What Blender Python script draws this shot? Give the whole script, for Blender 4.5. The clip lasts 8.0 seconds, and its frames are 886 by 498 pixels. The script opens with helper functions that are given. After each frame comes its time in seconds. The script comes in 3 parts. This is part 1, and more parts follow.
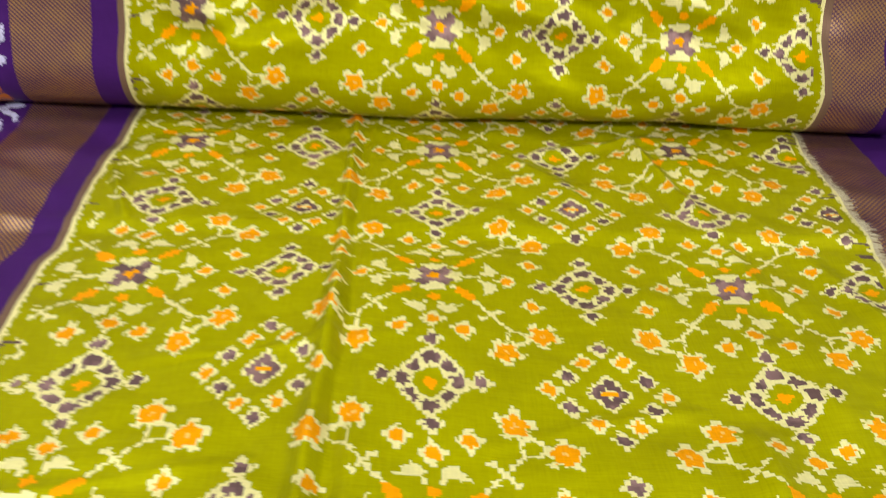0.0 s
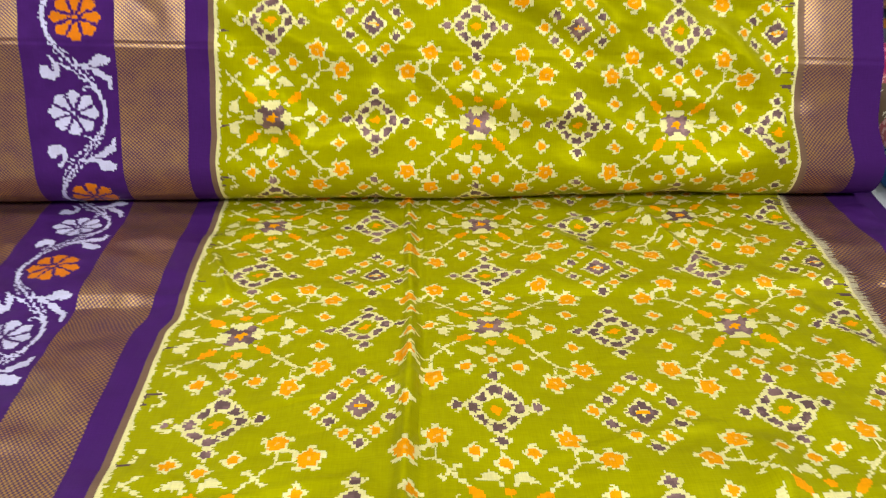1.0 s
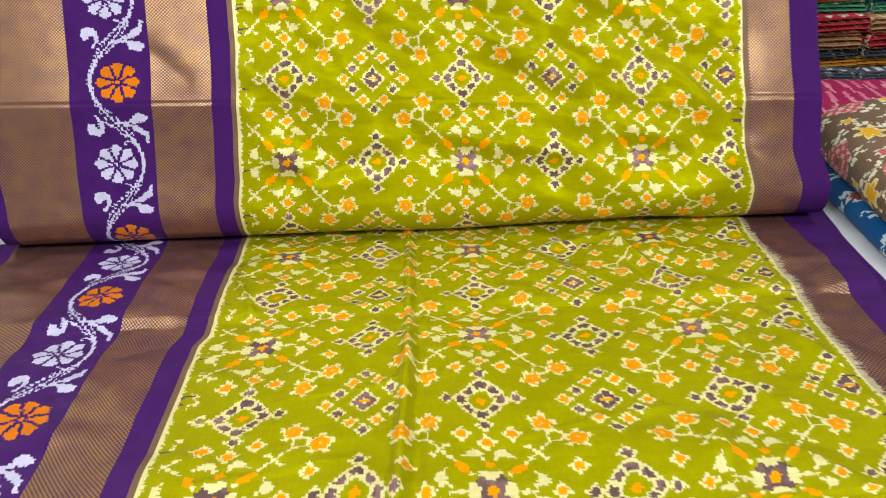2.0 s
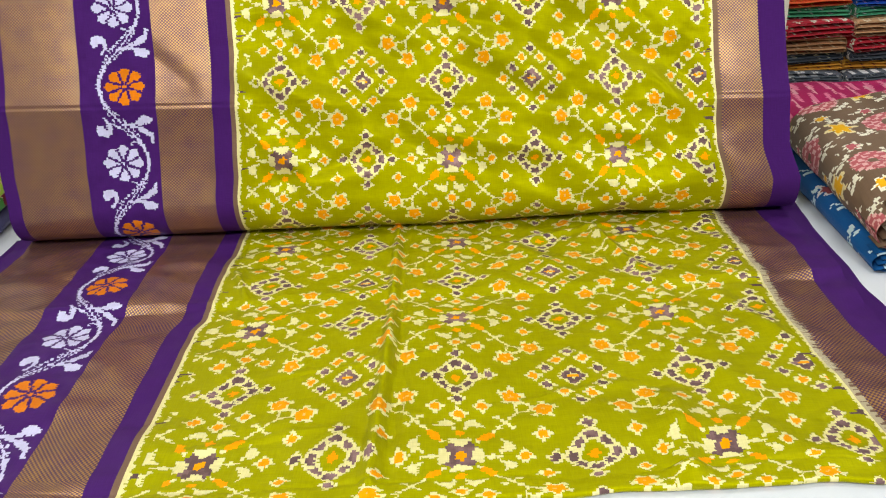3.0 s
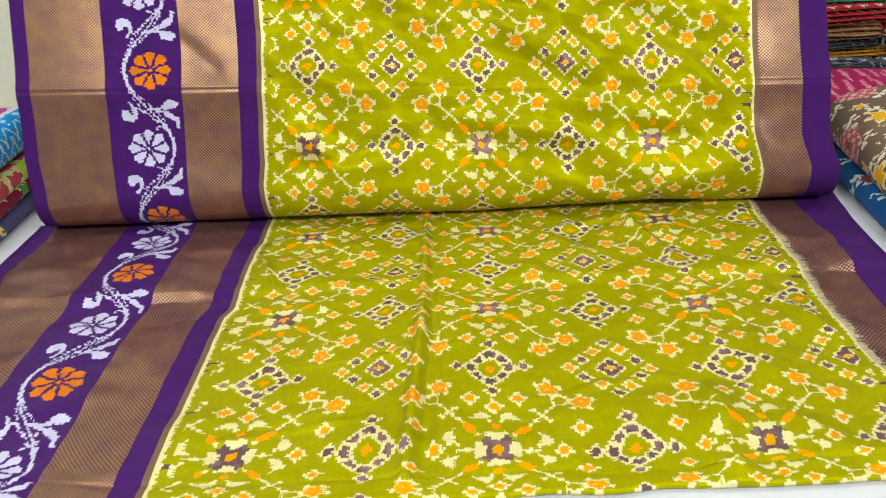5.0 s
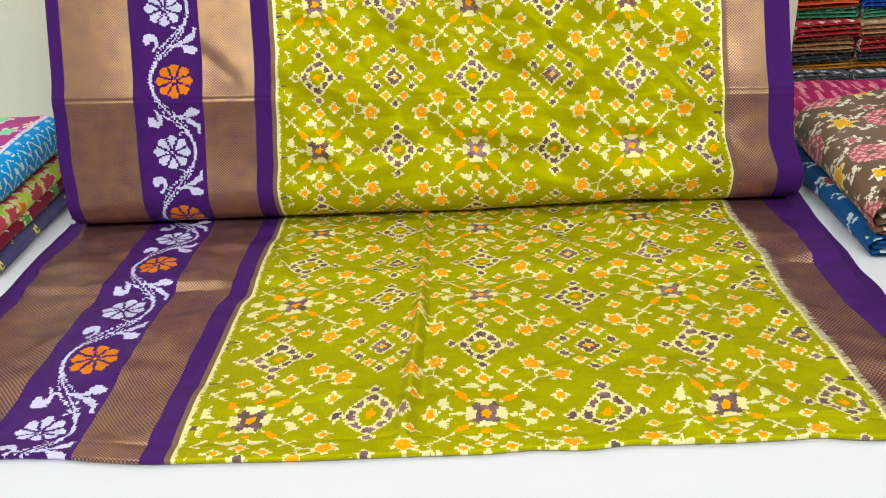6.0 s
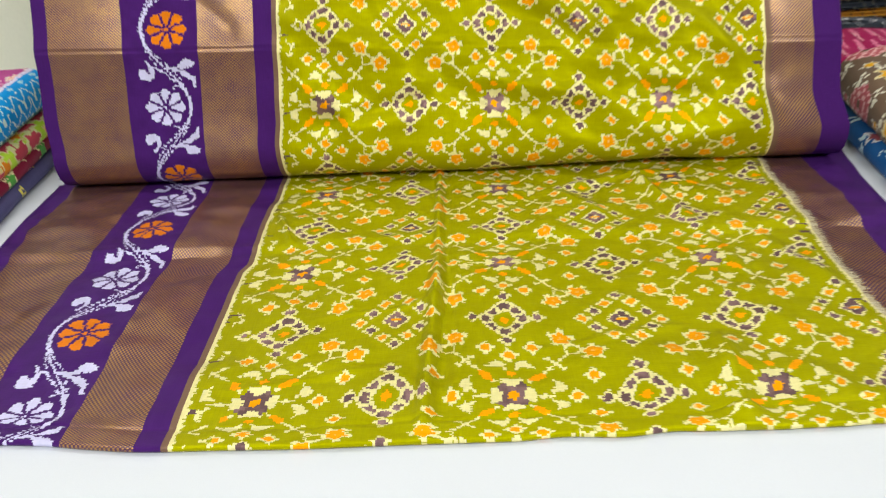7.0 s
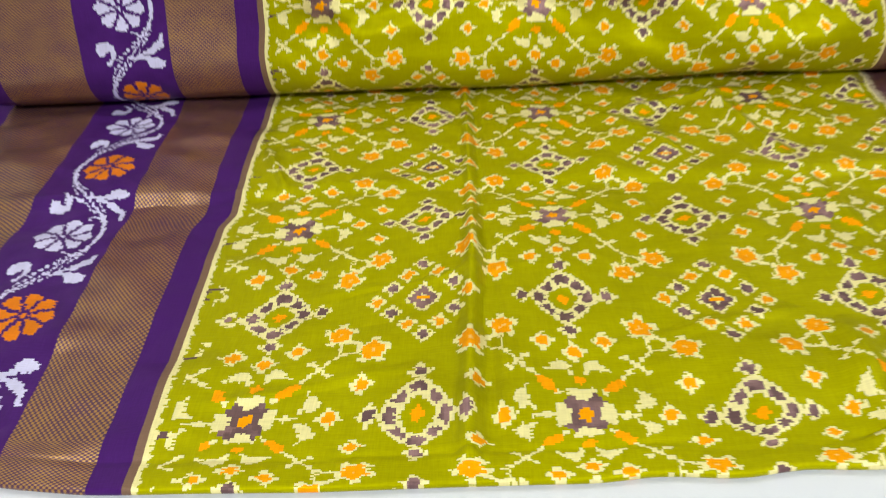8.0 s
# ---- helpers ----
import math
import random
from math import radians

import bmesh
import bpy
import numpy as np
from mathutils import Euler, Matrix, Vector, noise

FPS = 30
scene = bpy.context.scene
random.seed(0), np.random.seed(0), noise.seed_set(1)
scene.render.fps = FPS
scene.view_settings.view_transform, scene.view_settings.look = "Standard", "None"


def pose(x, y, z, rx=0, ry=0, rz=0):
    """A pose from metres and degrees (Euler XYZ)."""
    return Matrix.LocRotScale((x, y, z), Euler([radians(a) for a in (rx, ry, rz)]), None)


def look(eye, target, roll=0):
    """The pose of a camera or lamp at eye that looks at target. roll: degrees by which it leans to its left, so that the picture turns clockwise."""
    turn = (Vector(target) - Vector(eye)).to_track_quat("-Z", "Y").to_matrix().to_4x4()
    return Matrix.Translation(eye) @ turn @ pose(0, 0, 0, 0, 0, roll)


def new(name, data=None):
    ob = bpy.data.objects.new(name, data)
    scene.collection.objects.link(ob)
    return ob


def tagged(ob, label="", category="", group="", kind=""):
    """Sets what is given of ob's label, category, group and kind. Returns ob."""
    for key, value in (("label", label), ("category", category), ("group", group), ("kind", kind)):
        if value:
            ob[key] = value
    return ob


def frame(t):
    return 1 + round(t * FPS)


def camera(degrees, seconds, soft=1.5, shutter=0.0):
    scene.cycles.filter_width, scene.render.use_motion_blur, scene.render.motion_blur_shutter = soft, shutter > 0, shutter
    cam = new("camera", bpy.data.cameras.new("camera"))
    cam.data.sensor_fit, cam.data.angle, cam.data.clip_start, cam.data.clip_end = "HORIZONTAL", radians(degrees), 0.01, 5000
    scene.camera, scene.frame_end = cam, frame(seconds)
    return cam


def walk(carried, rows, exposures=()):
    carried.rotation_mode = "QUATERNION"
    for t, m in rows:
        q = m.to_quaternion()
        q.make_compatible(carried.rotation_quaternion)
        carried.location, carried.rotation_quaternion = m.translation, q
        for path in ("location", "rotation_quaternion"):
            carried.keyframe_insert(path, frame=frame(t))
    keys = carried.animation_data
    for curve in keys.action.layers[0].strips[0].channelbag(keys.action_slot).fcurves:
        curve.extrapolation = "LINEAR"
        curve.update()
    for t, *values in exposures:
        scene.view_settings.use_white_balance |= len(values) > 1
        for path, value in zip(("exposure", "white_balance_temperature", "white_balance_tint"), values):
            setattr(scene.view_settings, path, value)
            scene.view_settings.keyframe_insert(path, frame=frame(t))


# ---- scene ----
cam = camera(56.5, 8.0, 1.1, 0.6)
PATH = [
    (0, (-0.008, -0.399, 0.444), (0.045, 1.169, -0.797), 2.5),
    (0.5, (-0.044, -0.45, 0.487), (0.005, 1.174, -0.679), 1.1),
    (1, (-0.059, -0.526, 0.519), (-0.015, 1.15, -0.572), -0.5),
    (1.5, (-0.06, -0.59, 0.538), (-0.031, 1.124, -0.492), -1.7),
    (2, (-0.027, -0.655, 0.557), (-0.034, 1.087, -0.426), -3.1),
    (3.5, (0.023, -0.729, 0.555), (-0.043, 1.031, -0.392), -3.9),
    (4, (0.006, -0.684, 0.541), (-0.062, 1.064, -0.429), -3.7),
    (4.2, (-0.007, -0.669, 0.539), (-0.066, 1.074, -0.44), -3.5),
    (5.3, (-0.003, -0.743, 0.561), (-0.094, 1.005, -0.407), -4.3),
    (5.5, (0.001, -0.775, 0.57), (-0.087, 0.977, -0.39), -4.2),
    (6, (0.007, -0.81, 0.577), (-0.086, 0.95, -0.369), -4.2),
    (6.5, (0.003, -0.797, 0.568), (-0.1, 0.949, -0.401), -4.4),
    (7, (-0.017, -0.73, 0.546), (-0.118, 0.976, -0.492), -4.5),
    (7.5, (-0.046, -0.61, 0.525), (-0.141, 1.021, -0.63), -4.7),
    (8, (-0.069, -0.514, 0.491), (-0.156, 1.03, -0.778), -4.6),
]
walk(cam, [(t, look(eye, target, roll)) for t, eye, target, roll in PATH], exposures=[(0, -0.06), (0.5, -0.06), (1.0, -0.03), (2.0, 0.0), (7.0, -0.03), (8.0, -0.12)])

# ---- light: a shop lit by white ceiling panels, assumed and out of view ----
scene.view_settings.exposure = 0.0
world = bpy.data.worlds.new("world")
scene.world = world
world.use_nodes = True
world.node_tree.nodes["Background"].inputs[0].default_value = (0.9, 0.95, 1.0, 1)
world.node_tree.nodes["Background"].inputs[1].default_value = 0.1

# last two: weak rear pair, added to brighten the back wall and the piles
PANELS = [(-0.85, -1.55, 30.0), (0.80, -1.55, 30.5), (-0.95, 0.10, 4.0), (0.95, 0.10, 3.4)]
CEILING = 1.75
for px, py, watts in PANELS:
    lamp = bpy.data.lights.new("panel_lamp", "AREA")
    lamp.shape, lamp.size, lamp.size_y, lamp.energy, lamp.color = "RECTANGLE", 0.58, 0.58, watts, (0.95, 0.98, 1.0)
    lamp_ob = new("panel_lamp", lamp)
    lamp_ob.matrix_world = pose(px, py, CEILING - 0.04)

# ---- materials ----


def nodes_of(name):
    m = bpy.data.materials.new(name)
    m.use_nodes = True
    return m, m.node_tree.nodes, m.node_tree.links, m.node_tree.nodes["Principled BSDF"]


def add(nodes, kind, **values):
    n = nodes.new(kind)
    for k, v in values.items():
        n.inputs[k].default_value = v
    return n


def math_node(nodes, links, op, a, b=None):
    n = nodes.new("ShaderNodeMath")
    n.operation = op
    for i, v in enumerate((a, b)):
        if v is None:
            continue
        if isinstance(v, (int, float)):
            n.inputs[i].default_value = v
        else:
            links.new(v, n.inputs[i])
    return n.outputs[0]


def dyed_silk(name, rough=0.36, sheen=0.0, bump=0.25, lustre=0.0):
    """Woven silk: colour from the dye of each thread, with slubs along warp and weft."""
    m, nodes, links, bsdf = nodes_of(name)
    dye = nodes.new("ShaderNodeAttribute")
    dye.attribute_name = "dye"
    uv = nodes.new("ShaderNodeUVMap")
    slubs = []
    for sx, sy in ((80.0, 800.0), (800.0, 50.0)):
        mp = nodes.new("ShaderNodeMapping")
        mp.inputs["Scale"].default_value = (sx, sy, 1)
        links.new(uv.outputs[0], mp.inputs[0])
        nz = add(nodes, "ShaderNodeTexNoise", Scale=1.0, Detail=2.0)
        links.new(mp.outputs[0], nz.inputs["Vector"])
        slubs.append(nz.outputs[0])
    both = math_node(nodes, links, "ADD", slubs[0], slubs[1])
    tone = nodes.new("ShaderNodeMapRange")
    tone.inputs["From Min"].default_value, tone.inputs["From Max"].default_value = 0.6, 1.4
    tone.inputs["To Min"].default_value, tone.inputs["To Max"].default_value = 0.88, 1.10
    links.new(both, tone.inputs[0])
    mix = nodes.new("ShaderNodeVectorMath")
    mix.operation = "SCALE"
    links.new(dye.outputs["Color"], mix.inputs[0])
    links.new(tone.outputs[0], mix.inputs["Scale"])
    links.new(mix.outputs[0], bsdf.inputs["Base Color"])
    links.new(dye.outputs["Color"], bsdf.inputs["Specular Tint"])
    bp = add(nodes, "ShaderNodeBump", Strength=bump, Distance=0.0006)
    links.new(both, bp.inputs["Height"])
    links.new(bp.outputs[0], bsdf.inputs["Normal"])
    bsdf.inputs["Roughness"].default_value = rough
    bsdf.inputs["Specular IOR Level"].default_value = 0.30
    bsdf.inputs["Metallic"].default_value = lustre
    bsdf.inputs["Sheen Weight"].default_value = sheen
    bsdf.inputs["Sheen Roughness"].default_value = 0.4
    return m


def zari_brocade(name, pitch=0.0047):
    """Gold thread floating in a small diaper over a plum ground."""
    m, nodes, links, bsdf = nodes_of(name)
    uv = nodes.new("ShaderNodeUVMap")
    sep = nodes.new("ShaderNodeSeparateXYZ")
    links.new(uv.outputs[0], sep.inputs[0])
    u, v = sep.outputs[0], sep.outputs[1]
    k = 2 * math.pi / pitch
    waves = []
    for along in (u, v):
        waves.append(math_node(nodes, links, "SINE", math_node(nodes, links, "MULTIPLY", along, k)))
    cell = math_node(nodes, links, "MULTIPLY", waves[0], waves[1])
    wear = add(nodes, "ShaderNodeTexNoise", Scale=38.0, Detail=3.0)
    links.new(uv.outputs[0], wear.inputs["Vector"])
    shifted = math_node(nodes, links, "ADD", cell, math_node(nodes, links, "MULTIPLY", math_node(nodes, links, "SUBTRACT", wear.outputs[0], 0.5), 0.9))
    fac = nodes.new("ShaderNodeMapRange")
    fac.inputs["From Min"].default_value, fac.inputs["From Max"].default_value = -0.16, 0.42
    fac.inputs["To Min"].default_value, fac.inputs["To Max"].default_value = 0.03, 0.82
    links.new(shifted, fac.inputs[0])
    rgb = nodes.new("ShaderNodeMix")
    rgb.data_type = "RGBA"
    rgb.inputs[6].default_value = (0.064, 0.012, 0.064, 1)
    rgb.inputs[7].default_value = (0.56, 0.325, 0.088, 1)
    links.new(fac.outputs[0], rgb.inputs[0])
    links.new(rgb.outputs[2], bsdf.inputs["Base Color"])
    links.new(fac.outputs[0], bsdf.inputs["Metallic"])
    bsdf.inputs["Roughness"].default_value = 0.31
    pucker = add(nodes, "ShaderNodeTexNoise", Scale=22.0, Detail=1.0, Roughness=0.5)
    squash = nodes.new("ShaderNodeMapping")
    squash.inputs["Scale"].default_value = (0.22, 2.2, 1)
    links.new(uv.outputs[0], squash.inputs[0])
    links.new(squash.outputs[0], pucker.inputs["Vector"])
    broad = add(nodes, "ShaderNodeBump", Strength=0.11, Distance=0.006)
    links.new(pucker.outputs[0], broad.inputs["Height"])
    bp = add(nodes, "ShaderNodeBump", Strength=0.2, Distance=0.0004)
    links.new(cell, bp.inputs["Height"])
    links.new(broad.outputs[0], bp.inputs["Normal"])
    links.new(bp.outputs[0], bsdf.inputs["Normal"])
    return m


def plain(name, colour, rough=0.6, grain=60.0, vary=0.06, bump=0.05, dist=0.002, spec=0.4):
    m, nodes, links, bsdf = nodes_of(name)
    tc = nodes.new("ShaderNodeTexCoord")
    big = add(nodes, "ShaderNodeTexNoise", Scale=3.0, Detail=4.0)
    fine = add(nodes, "ShaderNodeTexNoise", Scale=grain, Detail=4.0)
    for n in (big, fine):
        links.new(tc.outputs["Object"], n.inputs["Vector"])
    s = math_node(nodes, links, "ADD", big.outputs[0], fine.outputs[0])
    mr = nodes.new("ShaderNodeMapRange")
    mr.inputs["From Min"].default_value, mr.inputs["From Max"].default_value = 0.6, 1.4
    mr.inputs["To Min"].default_value, mr.inputs["To Max"].default_value = 1 - vary, 1 + vary
    links.new(s, mr.inputs[0])
    vm = nodes.new("ShaderNodeVectorMath")
    vm.operation = "SCALE"
    vm.inputs[0].default_value = colour
    links.new(mr.outputs[0], vm.inputs["Scale"])
    links.new(vm.outputs[0], bsdf.inputs["Base Color"])
    bsdf.inputs["Roughness"].default_value = rough
    bsdf.inputs["Specular IOR Level"].default_value = spec
    bp = add(nodes, "ShaderNodeBump", Strength=bump, Distance=dist)
    links.new(fine.outputs[0], bp.inputs["Height"])
    links.new(bp.outputs[0], bsdf.inputs["Normal"])
    return m


SILK = dyed_silk("ikat_silk", 0.36, 0.0, 0.25, 0.13)
SATIN = dyed_silk("purple_satin", 0.45, 0.0, 0.15)
ZARI = zari_brocade("zari_brocade")
COTTON = dyed_silk("printed_cotton_silk", 0.6, 0.05, 0.3)
SHEET = plain("white_sheet", (0.68, 0.703, 0.745), 0.85, 900.0, 0.03, 0.15, 0.0008, 0.2)
# dark only to cut fill light and deepen reflections in the cloth
FILL_CUT_PAINT = plain("fill_cut_wall_paint", (0.30, 0.27, 0.23), 0.7, 160.0, 0.05, 0.05)
WALL_PAINT = plain("cream_wall_paint", (0.85, 0.85, 0.70), 0.7, 160.0, 0.03, 0.05)
CEILING_PAINT = plain("ceiling_paint", (0.8, 0.8, 0.78), 0.8, 120.0, 0.03)
FLOOR_TILE = plain("floor_tile", (0.55, 0.52, 0.47), 0.35, 40.0, 0.06)
WHITE_LAMINATE = plain("white_laminate", (0.8, 0.8, 0.74), 0.4, 80.0, 0.03)
DARK_WOOD = plain("shelf_back_board", (0.06, 0.04, 0.035), 0.6, 30.0, 0.15)
THREAD = plain("cream_thread", (0.72, 0.66, 0.46), 0.7, 300.0, 0.08)
GLOW, _n, _l, _b = nodes_of("panel_diffuser")
_b.inputs["Emission Color"].default_value = (1, 0.985, 0.97, 1)
_b.inputs["Emission Strength"].default_value = 3.0

# ---- mesh helpers ----


def part(name, bm, material, parent=None, label="", smooth=False):
    me = bpy.data.meshes.new(name)
    bm.to_mesh(me)
    bm.free()
    me.materials.append(material)
    if smooth:
        me.polygons.foreach_set("use_smooth", [True] * len(me.polygons))
    ob = new(name, me)
    ob.parent = parent
    if label:
        tagged(ob, label)
    return ob


def box(x0, x1, y0, y1, z0, z1, bevel=0.0):
    bm = bmesh.new()
    bmesh.ops.create_cube(bm, size=1)
    bmesh.ops.transform(bm, verts=bm.verts, matrix=Matrix.Translation(((x0 + x1) / 2, (y0 + y1) / 2, (z0 + z1) / 2)) @ Matrix.Diagonal((x1 - x0, y1 - y0, z1 - z0, 1)))
    if bevel:
        bmesh.ops.bevel(bm, geom=bm.edges[:], offset=bevel, segments=2, affect="EDGES")
    return bm


def grid_part(name, pts, material, parent=None, dye=None, uv=None, label="", wrap=False):
    """A sheet of quads from an array of rows x columns x 3."""
    nr, nc = pts.shape[:2]
    me = bpy.data.meshes.new(name)
    idx = np.arange(nr * nc).reshape(nr, nc)
    a, b, c, d = idx[:-1, :-1], idx[:-1, 1:], idx[1:, 1:], idx[1:, :-1]
    quads = np.stack([a, b, c, d], -1).reshape(-1, 4)
    if wrap:
        last = np.stack([idx[:-1, -1], idx[:-1, 0], idx[1:, 0], idx[1:, -1]], -1)
        quads = np.concatenate([quads, last])
    me.vertices.add(nr * nc)
    me.vertices.foreach_set("co", pts.astype(np.float32).ravel())
    n = len(quads)
    me.loops.add(n * 4)
    me.loops.foreach_set("vertex_index", quads.astype(np.int32).ravel())
    me.polygons.add(n)
    me.polygons.foreach_set("loop_start", np.arange(0, n * 4, 4, dtype=np.int32))
    me.polygons.foreach_set("use_smooth", np.ones(n, dtype=bool))
    me.update(calc_edges=True)
    if dye is not None:
        at = me.attributes.new("dye", "FLOAT_COLOR", "FACE")
        rgba = np.ones((n, 4), np.float32)
        rgba[:, :3] = dye.reshape(-1, 3)[quads[:, 0]]
        at.data.foreach_set("color", rgba.ravel())
    if uv is not None:
        layer = me.uv_layers.new(name="UVMap")
        layer.data.foreach_set("uv", uv.reshape(-1, 2)[quads.ravel()].astype(np.float32).ravel())
    me.materials.append(material)
    ob = new(name, me)
    ob.parent = parent
    if label:
        tagged(ob, label)
    return ob


def soft_noise(x, y, cell, seed):
    """Smooth value noise between -1 and 1."""
    rng = np.random.default_rng(seed)
    tab = rng.uniform(-1, 1, (128, 128))
    gx, gy = x / cell + 1000.0, y / cell + 1000.0
    ix, iy = np.floor(gx).astype(int), np.floor(gy).astype(int)
    fx, fy = gx - ix, gy - iy
    fx, fy = fx * fx * (3 - 2 * fx), fy * fy * (3 - 2 * fy)
    t = lambda i, j: tab[i % 128, j % 128]
    return (t(ix, iy) * (1 - fx) + t(ix + 1, iy) * fx) * (1 - fy) + (t(ix, iy + 1) * (1 - fx) + t(ix + 1, iy + 1) * fx) * fy


def ease(x):
    x = np.clip(x, 0, 1)
    return x * x * (3 - 2 * x)


def thread_jitter(u, v, warp, weft, amount, seed, along=0.6):
    """The slipped threads of ikat: every bundle is dyed a little out of place."""
    rng = np.random.default_rng(seed)
    tu, tv = rng.uniform(-1, 1, 4096), rng.uniform(-1, 1, 4096)
    iu, iv = np.floor(u / warp).astype(int), np.floor(v / weft).astype(int)
    return (iu + 0.5) * warp + amount * tv[iv % 4096], (iv + 0.5) * weft + along * amount * tu[iu % 4096]


# ---- the saree's dye ----
GREEN = np.array((0.360, 0.345, 0.0004))
CREAM = np.array((0.81, 0.735, 0.335))
ORANGE = np.array((0.94, 0.365, 0.002))
BROWN = np.array((0.200, 0.118, 0.118))
PURPLE = np.array((0.060, 0.014, 0.128))
LILAC = np.array((0.60, 0.58, 0.80))
RUST = np.array((0.70, 0.19, 0.008))
COL, ROW = 0.125, 0.12


def lay(img, mask, colour):
    img[mask] = colour


def fold(a, period):
    return (a + period / 2) % period - period / 2


def blob(du, dv, ru, rv):
    return (du / ru) ** 2 + (dv / rv) ** 2 < 1


def diamond(du, dv, ru, rv):
    return np.abs(du) / ru + np.abs(dv) / rv < 1


def spot(img, du, dv, r, core, rim=CREAM):
    """A small dyed spot with four blunt teeth of resist round it."""
    lay(img, blob(du, dv, r * 1.05, r * 1.05) | (np.abs(du) < r * 0.35) & (np.abs(dv) < r * 1.45) | (np.abs(dv) < r * 0.3) & (np.abs(du) < r * 1.5), rim)
    lay(img, blob(du, dv, r * 0.74, r * 0.74), core)


def blossom(img, du, dv, r, core=ORANGE):
    """A five-petalled flower in resist with an orange heart."""
    ang, rad = np.arctan2(dv, du), np.hypot(du, dv)
    petal = np.cos(5 * ang - 1.4)
    lay(img, (rad < r * 0.72) | (rad < r * 1.04) & (petal > 0.10), CREAM)
    lay(img, rad < r * (0.63 + 0.06 * petal), core)
    lay(img, rad < r * 0.12, ORANGE * 0.6 + CREAM * 0.4)


def line(du, dv, a, b, half):
    (ax, ay), (bx, by) = a, b
    lx, ly = bx - ax, by - ay
    n = math.hypot(lx, ly)
    s = np.clip(((du - ax) * lx + (dv - ay) * ly) / n ** 2, 0, 1)
    return np.hypot(du - ax - s * lx, dv - ay - s * ly) < half


def bird(a, b):
    """A bird with a humped back, its beak down and inward, its tail drawn outward."""
    a, b = a * 1.13, b * 1.13
    return blob(a, b, 0.0092, 0.0056) | blob(a + 0.001, b - 0.0035, 0.0048, 0.0045) | line(a, b, (-0.004, -0.001), (-0.0085, -0.0090), 0.0021) | line(a, b, (0.004, -0.002), (0.0130, -0.0050), 0.0013)


def field_dye(u, v):
    """Flower, medallion and diamond in turn on a lattice of COL by ROW."""
    img = np.empty(u.shape + (3,))
    img[:] = GREEN
    pale = soft_noise(u, v, 0.045, 83) > 0.95
    u, v = thread_jitter(u, v, 0.0019, 0.0018, 0.0014, 5)
    # flowers with birds and branches
    fu, fv = fold(u, 2 * COL), fold(v - ROW, 2 * ROW)
    au, av = np.abs(fu), np.abs(fv)
    lay(img, line(au, av, (0.033, 0.034), (0.059, 0.060), 0.0016), CREAM)
    lay(img, line(au, av, (0.038, 0.055), (0.054, 0.040), 0.0012) | blob(au - 0.039, av - 0.054, 0.0032, 0.0024) | blob(au - 0.053, av - 0.0405, 0.0032, 0.0024), CREAM)
    lay(img, line(au, av, (0.059, 0.061), (0.080, 0.063), 0.0012) | line(au, av, (0.059, 0.061), (0.057, 0.084), 0.0012) | line(au, av, (0.063, 0.078), (0.078, 0.068), 0.0018), CREAM)
    blossom(img, au - 0.0850, av - 0.0625, 0.0140)
    blossom(img, au - 0.0565, av - 0.0865, 0.0136)
    lay(img, bird(au - 0.0130, av - 0.0450) | bird(av - 0.0130, au - 0.0460), CREAM)
    lay(img, (av < 0.0013) & (au > 0.02) & (au < 0.040) | blob(au - 0.0290, av, 0.0038, 0.0030), CREAM)
    a2, b2 = (au + av) * 0.7071, (au - av) * 0.7071
    lay(img, blob(a2 - 0.0365, b2, 0.0102, 0.0047), ORANGE)
    lay(img, blob(au, av - 0.0300, 0.0050, 0.0042), ORANGE)
    spot(img, au - 0.0605, av, 0.0064, ORANGE)
    spot(img, au, av - 0.0600, 0.0072, ORANGE)
    spot(img, au - 0.0245, av - 0.0705, 0.0070, ORANGE)
    spot(img, au - 0.0800, av - 0.0280, 0.0066, ORANGE)
    lay(img, (au < 0.0115) & (av < 0.0212) & (av > 0.006) & (au < 0.0062 + 0.25 * av) | (av < 0.0086) & (au < 0.0215) & (av < 0.0060 + 0.2 * au) | blob(a2 - 0.0245, b2, 0.0030, 0.0026), CREAM)
    lay(img, (np.abs(b2) < 0.0044 + 0.05 * a2) & (a2 < 0.0180) | blob(au, av, 0.0112, 0.0106), BROWN)
    lay(img, blob(au, av, 0.0052, 0.0052), ORANGE)
    # ring medallions, on both sub-lattices
    for ou, ov in ((0.0, 0.0), (COL, ROW)):
        mu, mv = fold(u - ou, 2 * COL), fold(v - ov, 2 * ROW)
        bu, bv = np.abs(mu), np.abs(mv)
        spot(img, bu - 0.0358, bv, 0.0064, BROWN)
        spot(img, bu, bv - 0.0375, 0.0066, BROWN)
        lay(img, (bu < 0.032) & (bv < 0.0012) | (bv < 0.033) & (bu < 0.0012), CREAM)
        outer = (bu / 0.0290) ** 1.3 + (bv / 0.0314) ** 1.3 < 1
        lay(img, outer, CREAM)
        ring = ((bu / 0.0282) ** 1.3 + (bv / 0.0306) ** 1.3) ** (1 / 1.3)
        gap = np.hypot(bu, bv) * np.abs(np.sin(fold(np.arctan2(bv, bu) - math.pi / 8, math.pi / 4))) < 0.0021
        lay(img, (ring > 0.60) & (ring < 0.90) & ~gap, BROWN)
        lay(img, (bu / 0.0132) ** 1.4 + (bv / 0.0142) ** 1.4 < 1, GREEN)
        lay(img, diamond(bu, bv, 0.0066, 0.0060), ORANGE)
    # diamonds in a ring of spots
    du, dv = fold(u - COL, 2 * COL), fold(v, 2 * ROW)
    cu, cv = np.abs(du), np.abs(dv)
    lay(img, diamond(cu, cv, 0.0172, 0.0188), CREAM)
